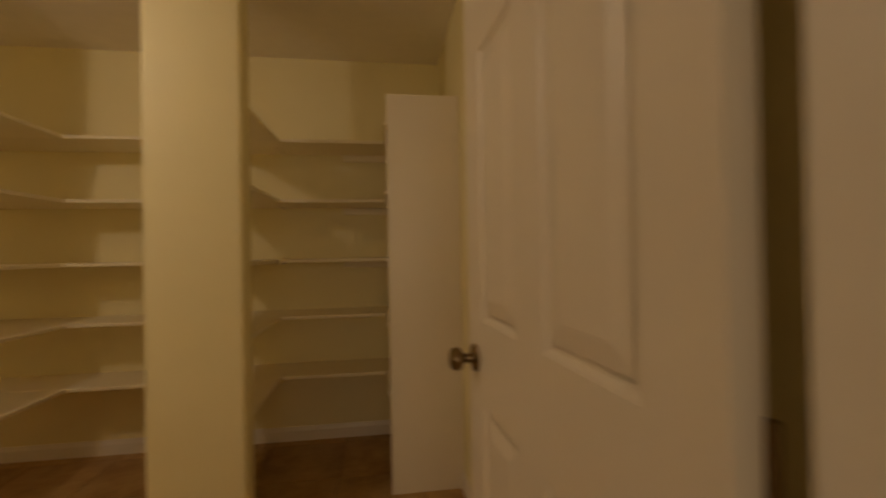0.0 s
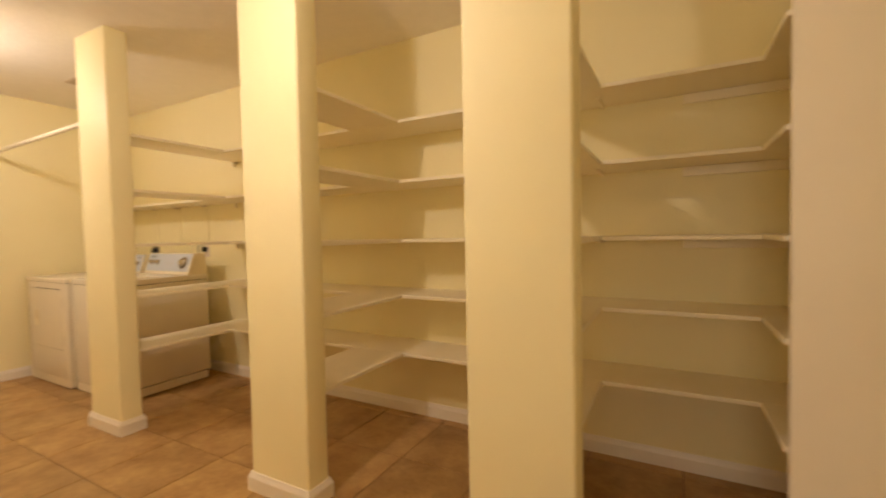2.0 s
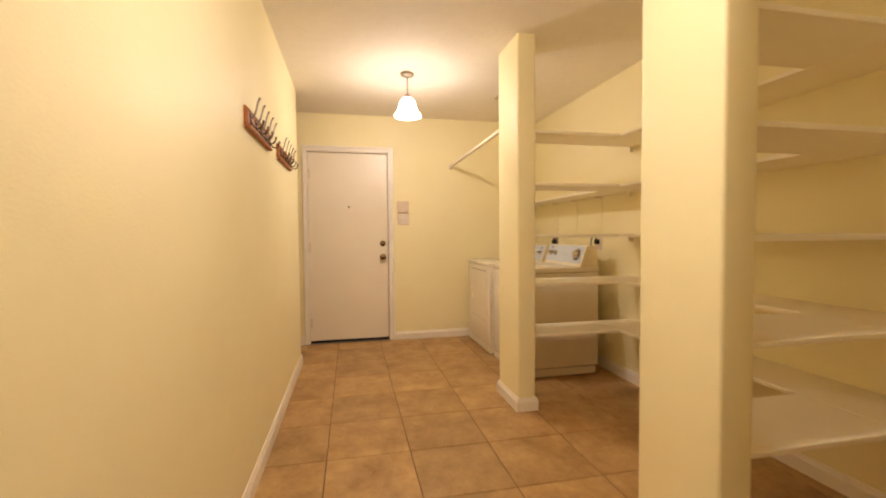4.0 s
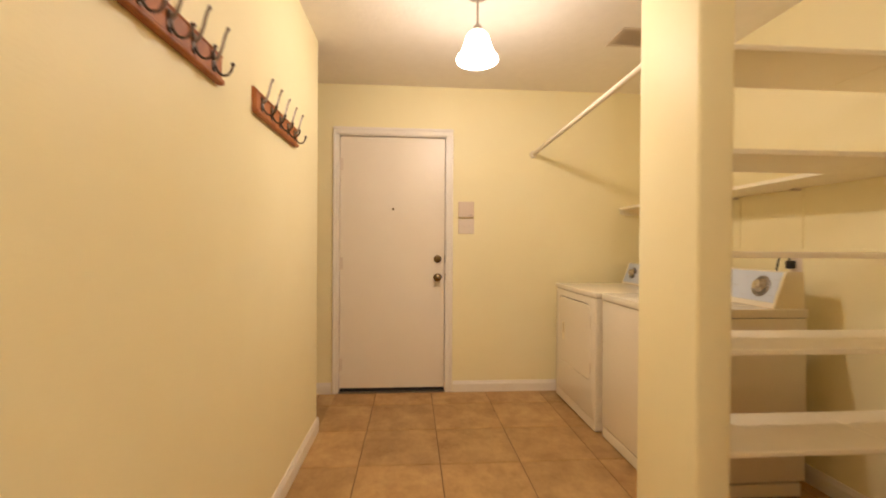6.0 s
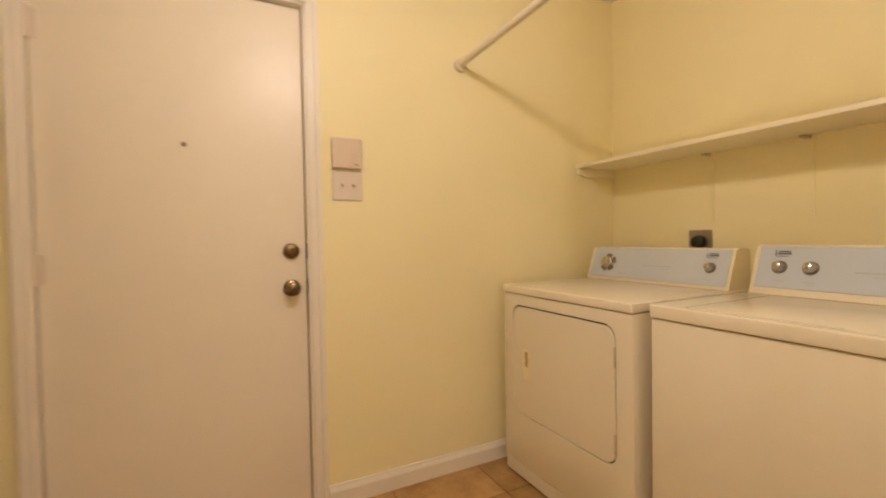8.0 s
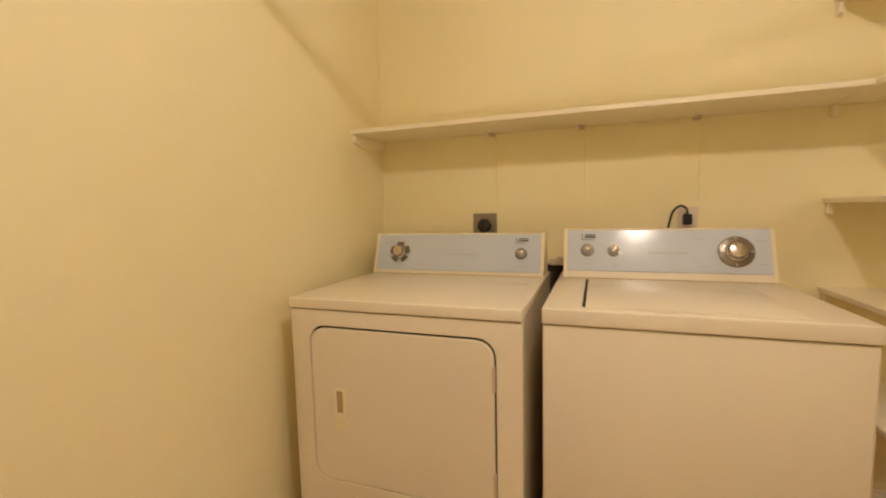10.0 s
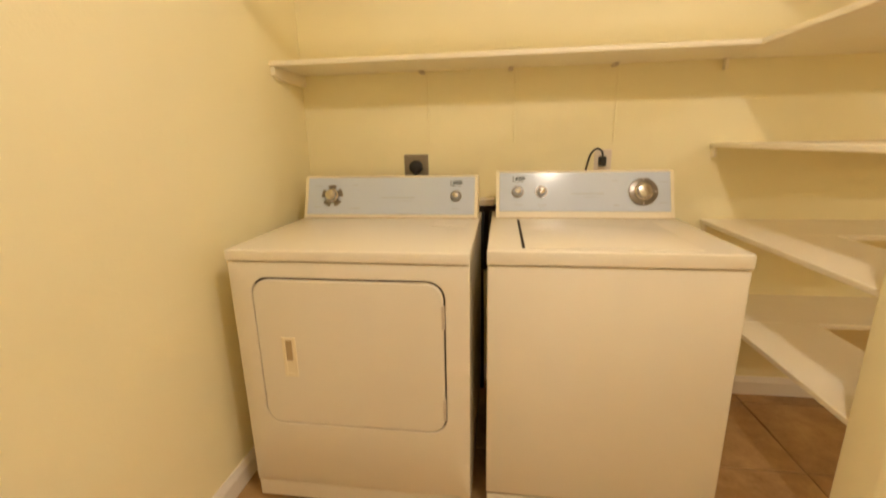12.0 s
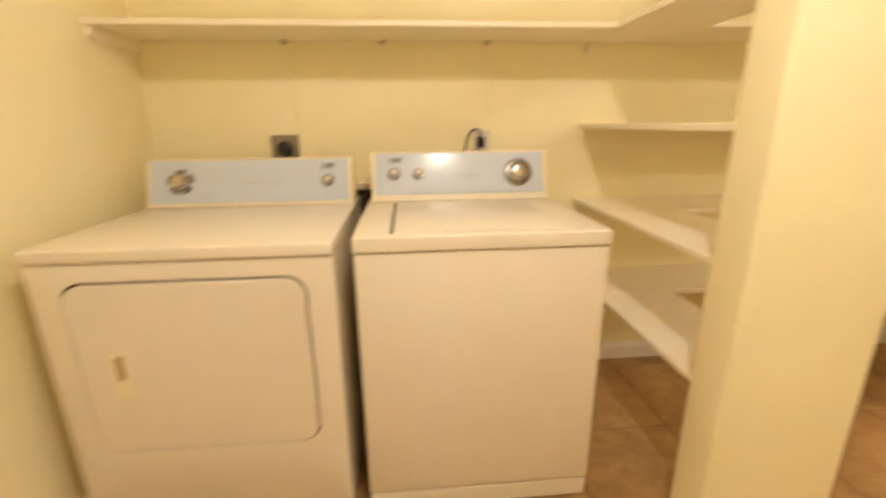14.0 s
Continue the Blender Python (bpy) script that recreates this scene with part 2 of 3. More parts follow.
yellow = "pale yellow painted wall with light orange-peel texture"
bm = boxed(WEST - WALL_T, WEST, -1.0, DOOR_Y0, 0, CEIL)
box(bm, WEST - WALL_T, WEST, DOOR_Y1, NORTH + WALL_T, 0, CEIL)
box(bm, WEST - WALL_T, WEST, DOOR_Y0, DOOR_Y1, DOOR_TOP, CEIL)
structure("wall_west", bm, M_WALL, yellow, "wall")
structure("wall_north", boxed(WEST, EAST, NORTH, NORTH + WALL_T, 0, CEIL), M_WALL, yellow, "wall")
structure("wall_east", boxed(EAST, EAST + WALL_T, SOUTH - WALL_T, NORTH + WALL_T, 0, CEIL), M_WALL, yellow, "wall")
bm = boxed(SOUTH_END, IN_X0, SOUTH - WALL_T, SOUTH, 0, CEIL)
box(bm, IN_X1, EAST, SOUTH - WALL_T, SOUTH, 0, CEIL)
box(bm, IN_X0, IN_X1, SOUTH - WALL_T, SOUTH, IN_TOP, CEIL)
structure("wall_south", bm, M_WALL, yellow, "wall")
structure("wall_recess", boxed(SOUTH_END, SOUTH_END + WALL_T, -1.0, SOUTH - WALL_T, 0, CEIL), M_WALL, yellow, "wall")
structure("wall_recess_end", boxed(WEST - WALL_T, SOUTH_END + WALL_T, -1.12, -1.0, 0, CEIL), M_WALL, yellow, "wall")
bm = boxed(-1.9, -1.78, -2.4, SOUTH - WALL_T, 0, CEIL)
box(bm, 1.2, 1.32, -2.4, SOUTH - WALL_T, 0, CEIL)
hw0, hw1, hz0, hz1 = HALL_WINDOW
box(bm, -1.9, hw0, -2.52, -2.4, 0, CEIL)
box(bm, hw1, 1.32, -2.52, -2.4, 0, CEIL)
box(bm, hw0, hw1, -2.52, -2.4, 0, hz0)
box(bm, hw0, hw1, -2.52, -2.4, hz1, CEIL)
box(bm, EAST + WALL_T, 1.2, SOUTH - WALL_T, SOUTH - 0.02, 0, CEIL)
structure("wall_hall", bm, M_WALL, yellow, "wall")
# assumed window, never in view, that houses the added hall fill
win = empty("window_1", pose((hw0 + hw1) / 2, -2.46, hz0), "white framed window assumed in the unseen hall, holding the fill light", "window", kind="structure")
ww, wh = (hw1 - hw0) / 2, hz1 - hz0
for a, b in ((-ww, -ww + 0.05), (ww - 0.05, ww)):
    part("window_frame", boxed(a, b, -0.03, 0.03, 0.05, wh - 0.05), M_TRIM, win)
for a, b in ((0.0, 0.05), (wh - 0.05, wh)):
    part("window_frame", boxed(-ww, ww, -0.03, 0.03, a, b), M_TRIM, win)
part("pane", boxed(-ww + 0.0505, ww - 0.0505, -0.029, -0.023, 0.0505, wh - 0.0505), M_PANE, win, "clear window glass")
part("window_sill", boxed(-ww - 0.04, ww + 0.04, 0.062, 0.11, -0.03, 0.0, 0.004), M_TRIM, win)
structure("ceiling", boxed(WEST - WALL_T, 1.32, -2.52, NORTH + WALL_T, CEIL, CEIL + 0.08), M_CEIL, "off-white ceiling with sprayed knockdown texture", "ceiling")

BB_H, BB_T = 0.088, 0.014


def baseboard_profile(flip=1):
    return [(0, 0), (flip * BB_T, 0), (flip * BB_T, 0.062), (flip * BB_T * 0.8, 0.07), (flip * BB_T * 0.55, 0.078), (flip * BB_T * 0.35, BB_H), (0, BB_H)]


def baseboard(a, b):
    """A run along the wall from a to b, the room on its left."""
    a, b = Vector((*a, 0)), Vector((*b, 0))
    d = b - a
    bm = prism(baseboard_profile(), 0, d.length)
    bm.transform(Matrix.Translation(a) @ Matrix.Rotation(math.atan2(d.y, d.x), 4, "Z"))
    return tagged(mesh_object("baseboard", bm, M_TRIM), "white painted moulded baseboard along the wall foot", "baseboard", kind="structure")


CASE_W = 0.057
baseboard((WEST, DOOR_Y0 - CASE_W + 0.02), (WEST, -1.0))
baseboard((WEST, NORTH), (WEST, DOOR_Y1 + CASE_W - 0.02))
baseboard((EAST, NORTH), (WEST + BB_T, NORTH))
baseboard((SOUTH_END - BB_T, SOUTH), (IN_X0 - 0.06, SOUTH))
baseboard((SOUTH_END, -1.0), (SOUTH_END, SOUTH + BB_T))
baseboard((EAST, SOUTH), (EAST, 2.144))

# columns: short lengths of wall left standing
for cx0, cx1 in COLUMNS:
    col = empty("column", pose((cx0 + cx1) / 2, (COL_Y[0] + COL_Y[1]) / 2, 0), "pale yellow painted rectangular column with white baseboard", "column", "columns of the pantry", "structure")
    w, d = (cx1 - cx0) / 2, (COL_Y[1] - COL_Y[0]) / 2
    bm = boxed(-w, w, -d, d, 0, CEIL)
    bmesh.ops.bevel(bm, geom=[e for e in bm.edges if abs(e.verts[0].co.z - e.verts[1].co.z) > 1], offset=0.012, segments=4, profile=0.5, affect="EDGES")
    part("shaft", bm, M_WALL, col, smooth=True)
    bm = bmesh.new()
    prof = [(BB_T, 0), (BB_T, 0.062), (BB_T * 0.8, 0.07), (BB_T * 0.55, 0.078), (BB_T * 0.35, BB_H), (-0.002, BB_H)]
    rings = [[bm.verts.new((sx * (w + o), sy * (d + o), z)) for sx, sy in ((1, 1), (-1, 1), (-1, -1), (1, -1))] for o, z in prof]
    for p, q in zip(rings, rings[1:]):
        for i in range(4):
            bm.faces.new((p[i], p[(i + 1) % 4], q[(i + 1) % 4], q[i]))
    bmesh.ops.recalc_face_normals(bm, faces=bm.faces)
    part("plinth", bm, M_TRIM, col, "white moulded baseboard")

# ---- pantry shelving ----
SH_T = 0.019
RUN_Y = 2.555
for i, z in enumerate(LEVELS):
    sh = empty("pantry_shelf", pose(-1.8, NORTH, z), "white painted plywood pantry shelf with arms running back to the columns", "shelf", "levels of the pantry shelving")
    ox, oy = 1.8, -NORTH

    def board(name, x0, x1, y0, y1, label=""):
        part(name, boxed(x0 + ox, x1 + ox, y0 + oy, y1 + oy, -SH_T, 0, 0.003), M_SHELF, sh, label)

    def cleat(x0, x1, y0, y1):
        part("cleat", boxed(x0 + ox, x1 + ox, y0 + oy, y1 + oy, -SH_T - 0.045, -SH_T - 0.0005, 0.003), M_SHELF, sh, "white wooden support strip")
    board("back_board", -3.81, EAST, RUN_Y, NORTH)
    for cx0, cx1 in ((-3.81, -3.491), (-2.28, -1.925), (-1.18, -0.828)):
        board("arm_board", cx0, cx1, COL_Y[1], RUN_Y - 0.001)
    board("arm_board", -0.236, EAST, 2.169, RUN_Y - 0.001)
    cleat(-0.50, EAST - 0.02, NORTH - 0.018, NORTH)
    part("bracket", boxed(-3.803 + ox, -3.791 + ox, NORTH - 0.030 + oy, NORTH + oy, -SH_T - 0.040, -SH_T - 0.001, 0.002), M_SHELF, sh, "small metal bracket painted white")
    cleat(EAST - 0.018, EAST, 2.17, NORTH - 0.02)
    for cx0, cx1 in COLUMNS:
        cleat(cx0 + 0.03, cx1 - 0.03, COL_Y[1], COL_Y[1] + 0.018)
    for bx in (-2.9, -1.55, -0.86):
        bm = boxed(bx - 0.008 + ox, bx + 0.008 + ox, NORTH - 0.20 + oy, NORTH - 0.019 + oy, -SH_T - 0.014, -SH_T - 0.001, 0.002)
        part("bracket", bm, M_SHELF, sh, "small metal bracket painted white")

# tall panel that closes the shelf ends by the east wall
structure("shelf_end_panel", boxed(-0.225, EAST, 2.145, 2.168, 0, 1.970, 0.003), M_DOOR, "tall white painted end panel beside the pantry shelves", "panel")

# shelf over the machines
ws = empty("laundry_shelf", pose(-4.7, NORTH, LEVELS[3]), "long white wall shelf above the washer and dryer", "shelf")
part("board", boxed(WEST + 4.7, -3.811 + 4.7, 2.59 - NORTH, 0, -SH_T, 0, 0.003), M_SHELF, ws)
bm = prism([(2.60 - NORTH, -SH_T - 0.001), (0, -SH_T - 0.001), (0, -SH_T - 0.045), (2.64 - NORTH, -SH_T - 0.045), (2.60 - NORTH, -SH_T - 0.03)], WEST + 4.7, WEST + 4.7 + 0.018)
part("end_cleat", bm, M_SHELF, ws, "white wooden support strip")
for bx in (-5.0, -4.62, -4.2):
    br = part("bracket", boxed(bx - 0.004 + 4.7, bx + 0.004 + 4.7, -0.007, 0, -0.33, -SH_T - 0.001, 0.002), M_WALL, ws, "slim metal shelf standard painted over")
    part("bracket_tip", boxed(bx - 0.030 + 4.7, bx - 0.010 + 4.7, -0.050, -0.002, -SH_T - 0.012, -SH_T - 0.002, 0.002), M_VENT, br, "small beige bracket tip")

# hanging rod
rod = empty("hanging_rod", pose(WEST, 1.862, 1.935), "white painted round clothes rod between wall and column", "rod")
part("bar", tube(bmesh.new(), (0.012, 0, -0.012), (COLUMNS[0][0] - WEST - 0.01, 0, 0.012), 0.0150), M_ROD, rod, smooth=True)
for x0, x1, z in ((0.0, 0.022, -0.013), (COLUMNS[0][0] - WEST - 0.022, COLUMNS[0][0] - WEST, 0.013)):
    part("socket", tube(bmesh.new(), (x0, 0, z), (x1, 0, z), 0.029), M_ROD, rod, smooth=True)

# ---- entry door ----
ex = WEST - 0.032
ed = empty("door_1", pose(ex, 0.733, 0), "flat white painted entry door, closed, with brass knob and deadbolt", "door", kind="structure")
Y0, Y1 = 0.311 - 0.733, 1.147 - 0.733
part("leaf", boxed(-0.044, 0, Y0, Y1, 0.030, 2.043, 0.003), M_DOOR, ed)
part("sweep", boxed(-0.042, -0.004, Y0 + 0.002, Y1 - 0.002, 0.0045, 0.0295), M_BLACK, ed, "black rubber door sweep")
part("peephole", tube(bmesh.new(), (0, 0.730 - 0.733, 1.467), (0.004, 0.730 - 0.733, 1.467), 0.009), M_BRASS, ed, "small brass peephole", smooth=True)


def knob_at(parent, y, z, kind):
    turn = Matrix.Translation((0, y, z)) @ Matrix.Rotation(radians(90), 4, "Y")
    if kind == "knob":
        prof = [(0, 0), (0.033, 0), (0.034, 0.004), (0.029, 0.009), (0.014, 0.012), (0.011, 0.026), (0.016, 0.032), (0.0255, 0.038), (0.028, 0.047), (0.026, 0.056), (0.018, 0.062), (0, 0.064)]
        return part("door_knob", spun(prof, turn), M_BRASS, parent, "round antique brass knob", smooth=True)
    prof = [(0, 0), (0.031, 0), (0.032, 0.006), (0.028, 0.014), (0.022, 0.018), (0, 0.019)]
    ob = part("deadbolt", spun(prof, turn), M_BRASS, parent, "antique brass deadbolt", smooth=True)
    part("thumb_turn", boxed(0.019, 0.034, y - 0.004, y + 0.004, z - 0.016, z + 0.016, 0.002), M_BRASS, ob)
    return ob


knob_at(ed, 1.090 - 0.733, 0.919, "knob")
knob_at(ed, 1.090 - 0.733, 1.068, "deadbolt")
for z in (0.925, 1.068):
    part("strike_plate", boxed(0.003, 0.027, Y1 + 0.0018, Y1 + 0.0034, z - 0.03, z + 0.03), M_BRASS, ed, "dark brass strike plate")
for z in (0.22, 1.03, 1.82):
    hinge = part("hinge", boxed(0.0003, 0.004, Y0 - 0.001, Y0 + 0.024, z - 0.047, z + 0.047, 0.001), M_PLATE, ed, "hinge painted white")
    part("hinge_pin", tube(bmesh.new(), (0.007, Y0 - 0.001, z - 0.052), (0.007, Y0 - 0.001, z + 0.052), 0.0075, sides=12), M_PLATE, hinge, smooth=True)
# jamb, stop and casing
fr = empty("door_frame", pose(WEST, 0.733, 0), "white painted door jamb and moulded casing", "door frame", kind="structure")
j0, j1 = DOOR_Y0 - 0.733, DOOR_Y1 - 0.733
for a, b in ((j0, Y0 - 0.003), (Y1 + 0.0035, j1)):
    part("jamb", boxed(-WALL_T, 0.002, a, b, 0, DOOR_TOP), M_TRIM, fr)
part("head_jamb", boxed(-WALL_T, 0.002, j0 + 0.02, j1 - 0.02, 2.047, DOOR_TOP), M_TRIM, fr)
part("threshold", boxed(-WALL_T, 0.012, j0 + 0.022, j1 - 0.022, 0.0, 0.004), M_STEEL, fr, "low grey metal threshold")
# added dark sheet: gives the shade in the gaps round the leaf
part("backing", boxed(-WALL_T, -WALL_T + 0.01, j0 + 0.02, j1 - 0.02, 0.004, 2.046), M_GAP, fr, "dark sheet behind the door that blackens its gaps")


def casing(name, y0, y1, z0, z1, parent, inner):
    bm = boxed(0.0, 0.011, y0, y1, z0, z1, 0.002)
    if inner == "top":
        box(bm, 0.0, 0.017, y0 - 0.002, y1 + 0.002, z1 - 0.02, z1 + 0.002, 0.004)
    elif inner == "left":
        box(bm, 0.0, 0.017, y0 - 0.002, y0 + 0.02, z0, z1, 0.004)
    else:
        box(bm, 0.0, 0.017, y1 - 0.02, y1 + 0.002, z0, z1, 0.004)
    part(name, bm, M_TRIM, parent)


c0, c1 = 0.262 - 0.733, 1.208 - 0.733
casing("casing", c0, Y0 - 0.012, 0, 2.055, fr, "left")
casing("casing", Y1 + 0.012, c1, 0, 2.055, fr, "right")
casing("head_casing", c0, c1, 2.0555, 2.106, fr, "top")

# ---- panelled interior door, standing open ----
idr = empty("door_2", pose(0.0158, 0.337, 0, 0, 0, 93.7), "white six-panel interior door standing wide open with antique brass knob", "door", kind="structure")
DW, DT = 0.785, 0.035
cells = []
PX = ((0.107, 0.344), (0.457, 0.675))
for x0, x1 in PX:
    for z0, z1 in ((0.22, 0.825), (1.02, 1.66), (1.76, 1.92)):
        cells.append((x0, x1, z0, z1))
bm = boxed(0, DW, -0.026, -0.009, 0.012, 2.03)
for fy0, fy1 in ((-0.009, 0.0), (-DT, -0.026)):
    for a, b in ((0, PX[0][0]), (PX[0][1], PX[1][0]), (PX[1][1], DW)):
        box(bm, a, b, fy0, fy1, 0.012, 2.03)
    for a, b in PX:
        for c, d in ((0.012, 0.22), (0.825, 1.02), (1.66, 1.76), (1.92, 2.03)):
            box(bm, a, b, fy0, fy1, c, d)
part("leaf", bm, M_DOOR, idr)
for x0, x1, z0, z1 in cells:
    for face_y, into in ((-0.0004, -1), (-DT + 0.0004, 1)):
        bm = bmesh.new()
        rings = []
        for g, dep in ((0.0, 0.0), (0.004, 0.002), (0.011, 0.0080), (0.016, 0.0086), (0.022, 0.0086), (0.052, 0.0018), (0.058, 0.0010)):
            y = face_y + into * dep
            rings.append([bm.verts.new(q) for q in ((x0 + g, y, z0 + g), (x1 - g, y, z0 + g), (x1 - g, y, z1 - g), (x0 + g, y, z1 - g))])
        for p, q in zip(rings, rings[1:]):
            for i in range(4):
                bm.faces.new((p[i], p[(i + 1) % 4], q[(i + 1) % 4], q[i]))
        bm.faces.new(rings[-1])
        bmesh.ops.recalc_face_normals(bm, faces=bm.faces)
        if into > 0:
            bmesh.ops.reverse_faces(bm, faces=[f for f in bm.faces if f.normal.y > 0.2])
        part("panel", bm, M_DOOR, idr)
KN = [(0, 0), (0.033, 0), (0.034, 0.004), (0.029, 0.009), (0.013, 0.012), (0.010, 0.028), (0.016, 0.034), (0.0255, 0.040), (0.028, 0.050), (0.026, 0.059), (0.018, 0.065), (0, 0.067)]
for sign, y in ((-90, 0.0), (90, -DT)):
    part("door_knob", spun(KN, Matrix.Translation((DW - 0.06, y, 0.925)) @ Matrix.Rotation(radians(sign), 4, "X")), M_BRASS, idr, "round antique brass knob", smooth=True)
for z in (0.2, 1.0, 1.8):
    part("hinge", tube(bmesh.new(), (-0.004, -DT - 0.002, z - 0.045), (-0.004, -DT - 0.002, z + 0.045), 0.006, sides=10), M_BRASS, idr, "brass hinge", smooth=True)
f2 = empty("door_frame", pose((IN_X0 + IN_X1) / 2, SOUTH, 0), "white painted jamb and casing of the pantry doorway", "door frame", kind="structure")
hw = (IN_X1 - IN_X0) / 2
for a, b in ((-hw, -hw + 0.016), (hw - 0.016, hw)):
    part("jamb", boxed(a, b, -WALL_T - 0.002, 0.002, 0, IN_TOP), M_TRIM, f2)
part("head_jamb", boxed(-hw + 0.016, hw - 0.016, -WALL_T - 0.002, 0.002, IN_TOP - 0.016, IN_TOP), M_TRIM, f2)
for ya, yb in ((0.0, 0.014), (-WALL_T - 0.014, -WALL_T)):
    for a, b in ((-hw - 0.052, -hw + 0.008), (hw - 0.008, hw + 0.046)):
        part("casing", boxed(a, b, ya, yb, 0, IN_TOP - 0.006, 0.003), M_TRIM, f2)
    part("head_casing", boxed(-hw - 0.052, hw + 0.046, ya, yb, IN_TOP - 0.0055, IN_TOP + 0.052, 0.003), M_TRIM, f2)

# ---- wall plates ----
sw = empty("light_switch", pose(WEST, 1.3175, 1.335), "ivory double toggle switch plate on the yellow wall", "switch")
bm = plate(rounded_rect(0, 0, 0.128, 0.124, 0.006, 3), 0, -0.006, inset=0.003)
bm.transform(Matrix.Rotation(radians(90), 4, "Z"))
part("cover_plate", bm, M_PLATE, sw)
for y in (-0.023, 0.023):
    slot = part("toggle_slot", boxed(0.006, 0.0075, y - 0.006, y + 0.006, -0.013, 0.013), M_PLATE, sw)
    bm = boxed(-0.004, 0.012, -0.004, 0.004, -0.005, 0.005, 0.0015)
    bm.transform(Matrix.Translation((0.009, y, 0.002)) @ Matrix.Rotation(radians(-28), 4, "Y"))
    part("toggle", bm, M_PLATE, slot, "ivory toggle lever")
    for z in (-0.03, 0.03):
        part("screw", tube(bmesh.new(), (0.0055, y, z), (0.0068, y, z), 0.003, sides=10), M_PLATE, sw)
ch = empty("keypad", pose(WEST, 1.314, 1.470), "ivory plastic wall unit with a hinged cover above the switches", "keypad")
part("base", boxed(0, 0.014, -0.060, 0.060, -0.064, 0.057, 0.004), M_KEYPAD, ch)
part("cover", boxed(0.0145, 0.026, -0.063, 0.063, -0.066, 0.060, 0.005, 3), M_KEYPAD, ch)
part("grille", boxed(0.0262, 0.0275, 0.026, 0.046, -0.051, -0.047), M_DIAL, ch, "small dark mark")
part("key_strip", boxed(0.0262, 0.0275, 0.016, 0.055, -0.040, 0.054, 0.0005, 1), M_KEYPAD, ch, "strip of small worn keys")
for k in range(4):
    part("key", boxed(0.0276, 0.0286, 0.022, 0.048, -0.032 + k * 0.021, -0.020 + k * 0.021, 0.0004, 1), M_KEYPAD, ch)


# ---- hook racks ----
def hook(parent, x):
    up = smooth_path([(x, 0.018, 0.000), (x, 0.030, 0.012), (x, 0.040, 0.038), (x, 0.045, 0.060), (x, 0.051, 0.080), (x, 0.057, 0.092)])
    hk = part("hook", swept(up, 0.0046, 8), M_PRONG, parent, "double-prong pewter coat hook", smooth=True)
    low = smooth_path([(x, 0.018, 0.004), (x, 0.024, -0.022), (x, 0.038, -0.040), (x, 0.056, -0.040), (x, 0.068, -0.024), (x, 0.071, -0.010)])
    part("lower_prong", swept(low, 0.0037, 8), M_HOOK, hk, smooth=True)
    part("back_plate", plate(rounded_rect(x, -0.004, 0.024, 0.056, 0.0115, 4), 0.0162, 0.020, inset=0.0015), M_HOOK, hk, smooth=True)
    for p, tip_mat in ((up[-1], M_PRONG), (low[-1], M_HOOK)):
        bm = bmesh.new()
        bmesh.ops.create_uvsphere(bm, u_segments=10, v_segments=8, radius=0.0060, matrix=Matrix.Translation(p))
        part("tip", bm, tip_mat, hk, smooth=True)


rack = empty("hook_rack", pose(-3.218, SOUTH, 1.704), "stained oak coat rack with five double pewter hooks on the wall", "coat rack", "coat racks")
bm = plate([(-0.288, -0.040), (0.288, -0.040), (0.288, 0.045), (-0.288, 0.045)], 0.0, 0.016, inset=0.007)
part("board", bm, M_WOOD, rack)
part("lower_bead", boxed(-0.288, 0.288, 0.0, 0.024, -0.052, -0.034, 0.007, 4), M_WOOD, rack, "rounded lower moulding")
part("upper_bead", boxed(-0.283, 0.283, 0.015, 0.0185, 0.030, 0.037, 0.0015), M_WOOD, rack)
for k in range(5):
    hook(rack, -0.226 + 0.113 * k)
copy_thing(rack, pose(-4.07, SOUTH, 1.712))

# ---- pendant lamps ----
pl = empty("pendant_lamp", pose(*LAMPS[0], CEIL), "lit opal glass bell pendant lamp on a satin nickel stem", "lamp", "pendant lamps")
part("canopy", spun([(0, 0), (0.052, 0), (0.054, -0.006), (0.049, -0.018), (0.03, -0.026), (0.012, -0.032), (0, -0.032)]), M_LAMP_METAL, pl, smooth=True)
part("stem", tube(bmesh.new(), (0, 0, -0.03), (0, 0, -0.165), 0.006), M_LAMP_METAL, pl, smooth=True)
part("socket_cup", spun([(0, -0.158), (0.014, -0.158), (0.022, -0.168), (0.027, -0.188), (0.025, -0.193), (0, -0.193)]), M_LAMP_METAL, pl, smooth=True)
neck = [(0.020, -0.189), (0.036, -0.194), (0.050, -0.207), (0.058, -0.224)]
part("shade_neck", spun(neck, sides=40), M_NECK, pl, "white opal glass neck of the shade", smooth=True)
shade = [(0.058, -0.224), (0.066, -0.250), (0.076, -0.280), (0.087, -0.304), (0.101, -0.319), (0.107, -0.331), (0.103, -0.342)]
part("shade", spun(shade, sides=40), M_SHADE, pl, "glowing white glass bell shade", smooth=True)
copy_thing(pl, pose(*LAMPS[1], CEIL))
for (lx, ly), power, drop, size in zip(LAMPS, LAMP_POWER, (0.252, 0.252), (0.035, 0.035)):
    bulb = bpy.data.lights.new("bulb", "POINT")
    bulb.energy, bulb.color, bulb.shadow_soft_size = power, WARM, size
    new("bulb_light", bulb).location = (lx, ly, CEIL - drop)

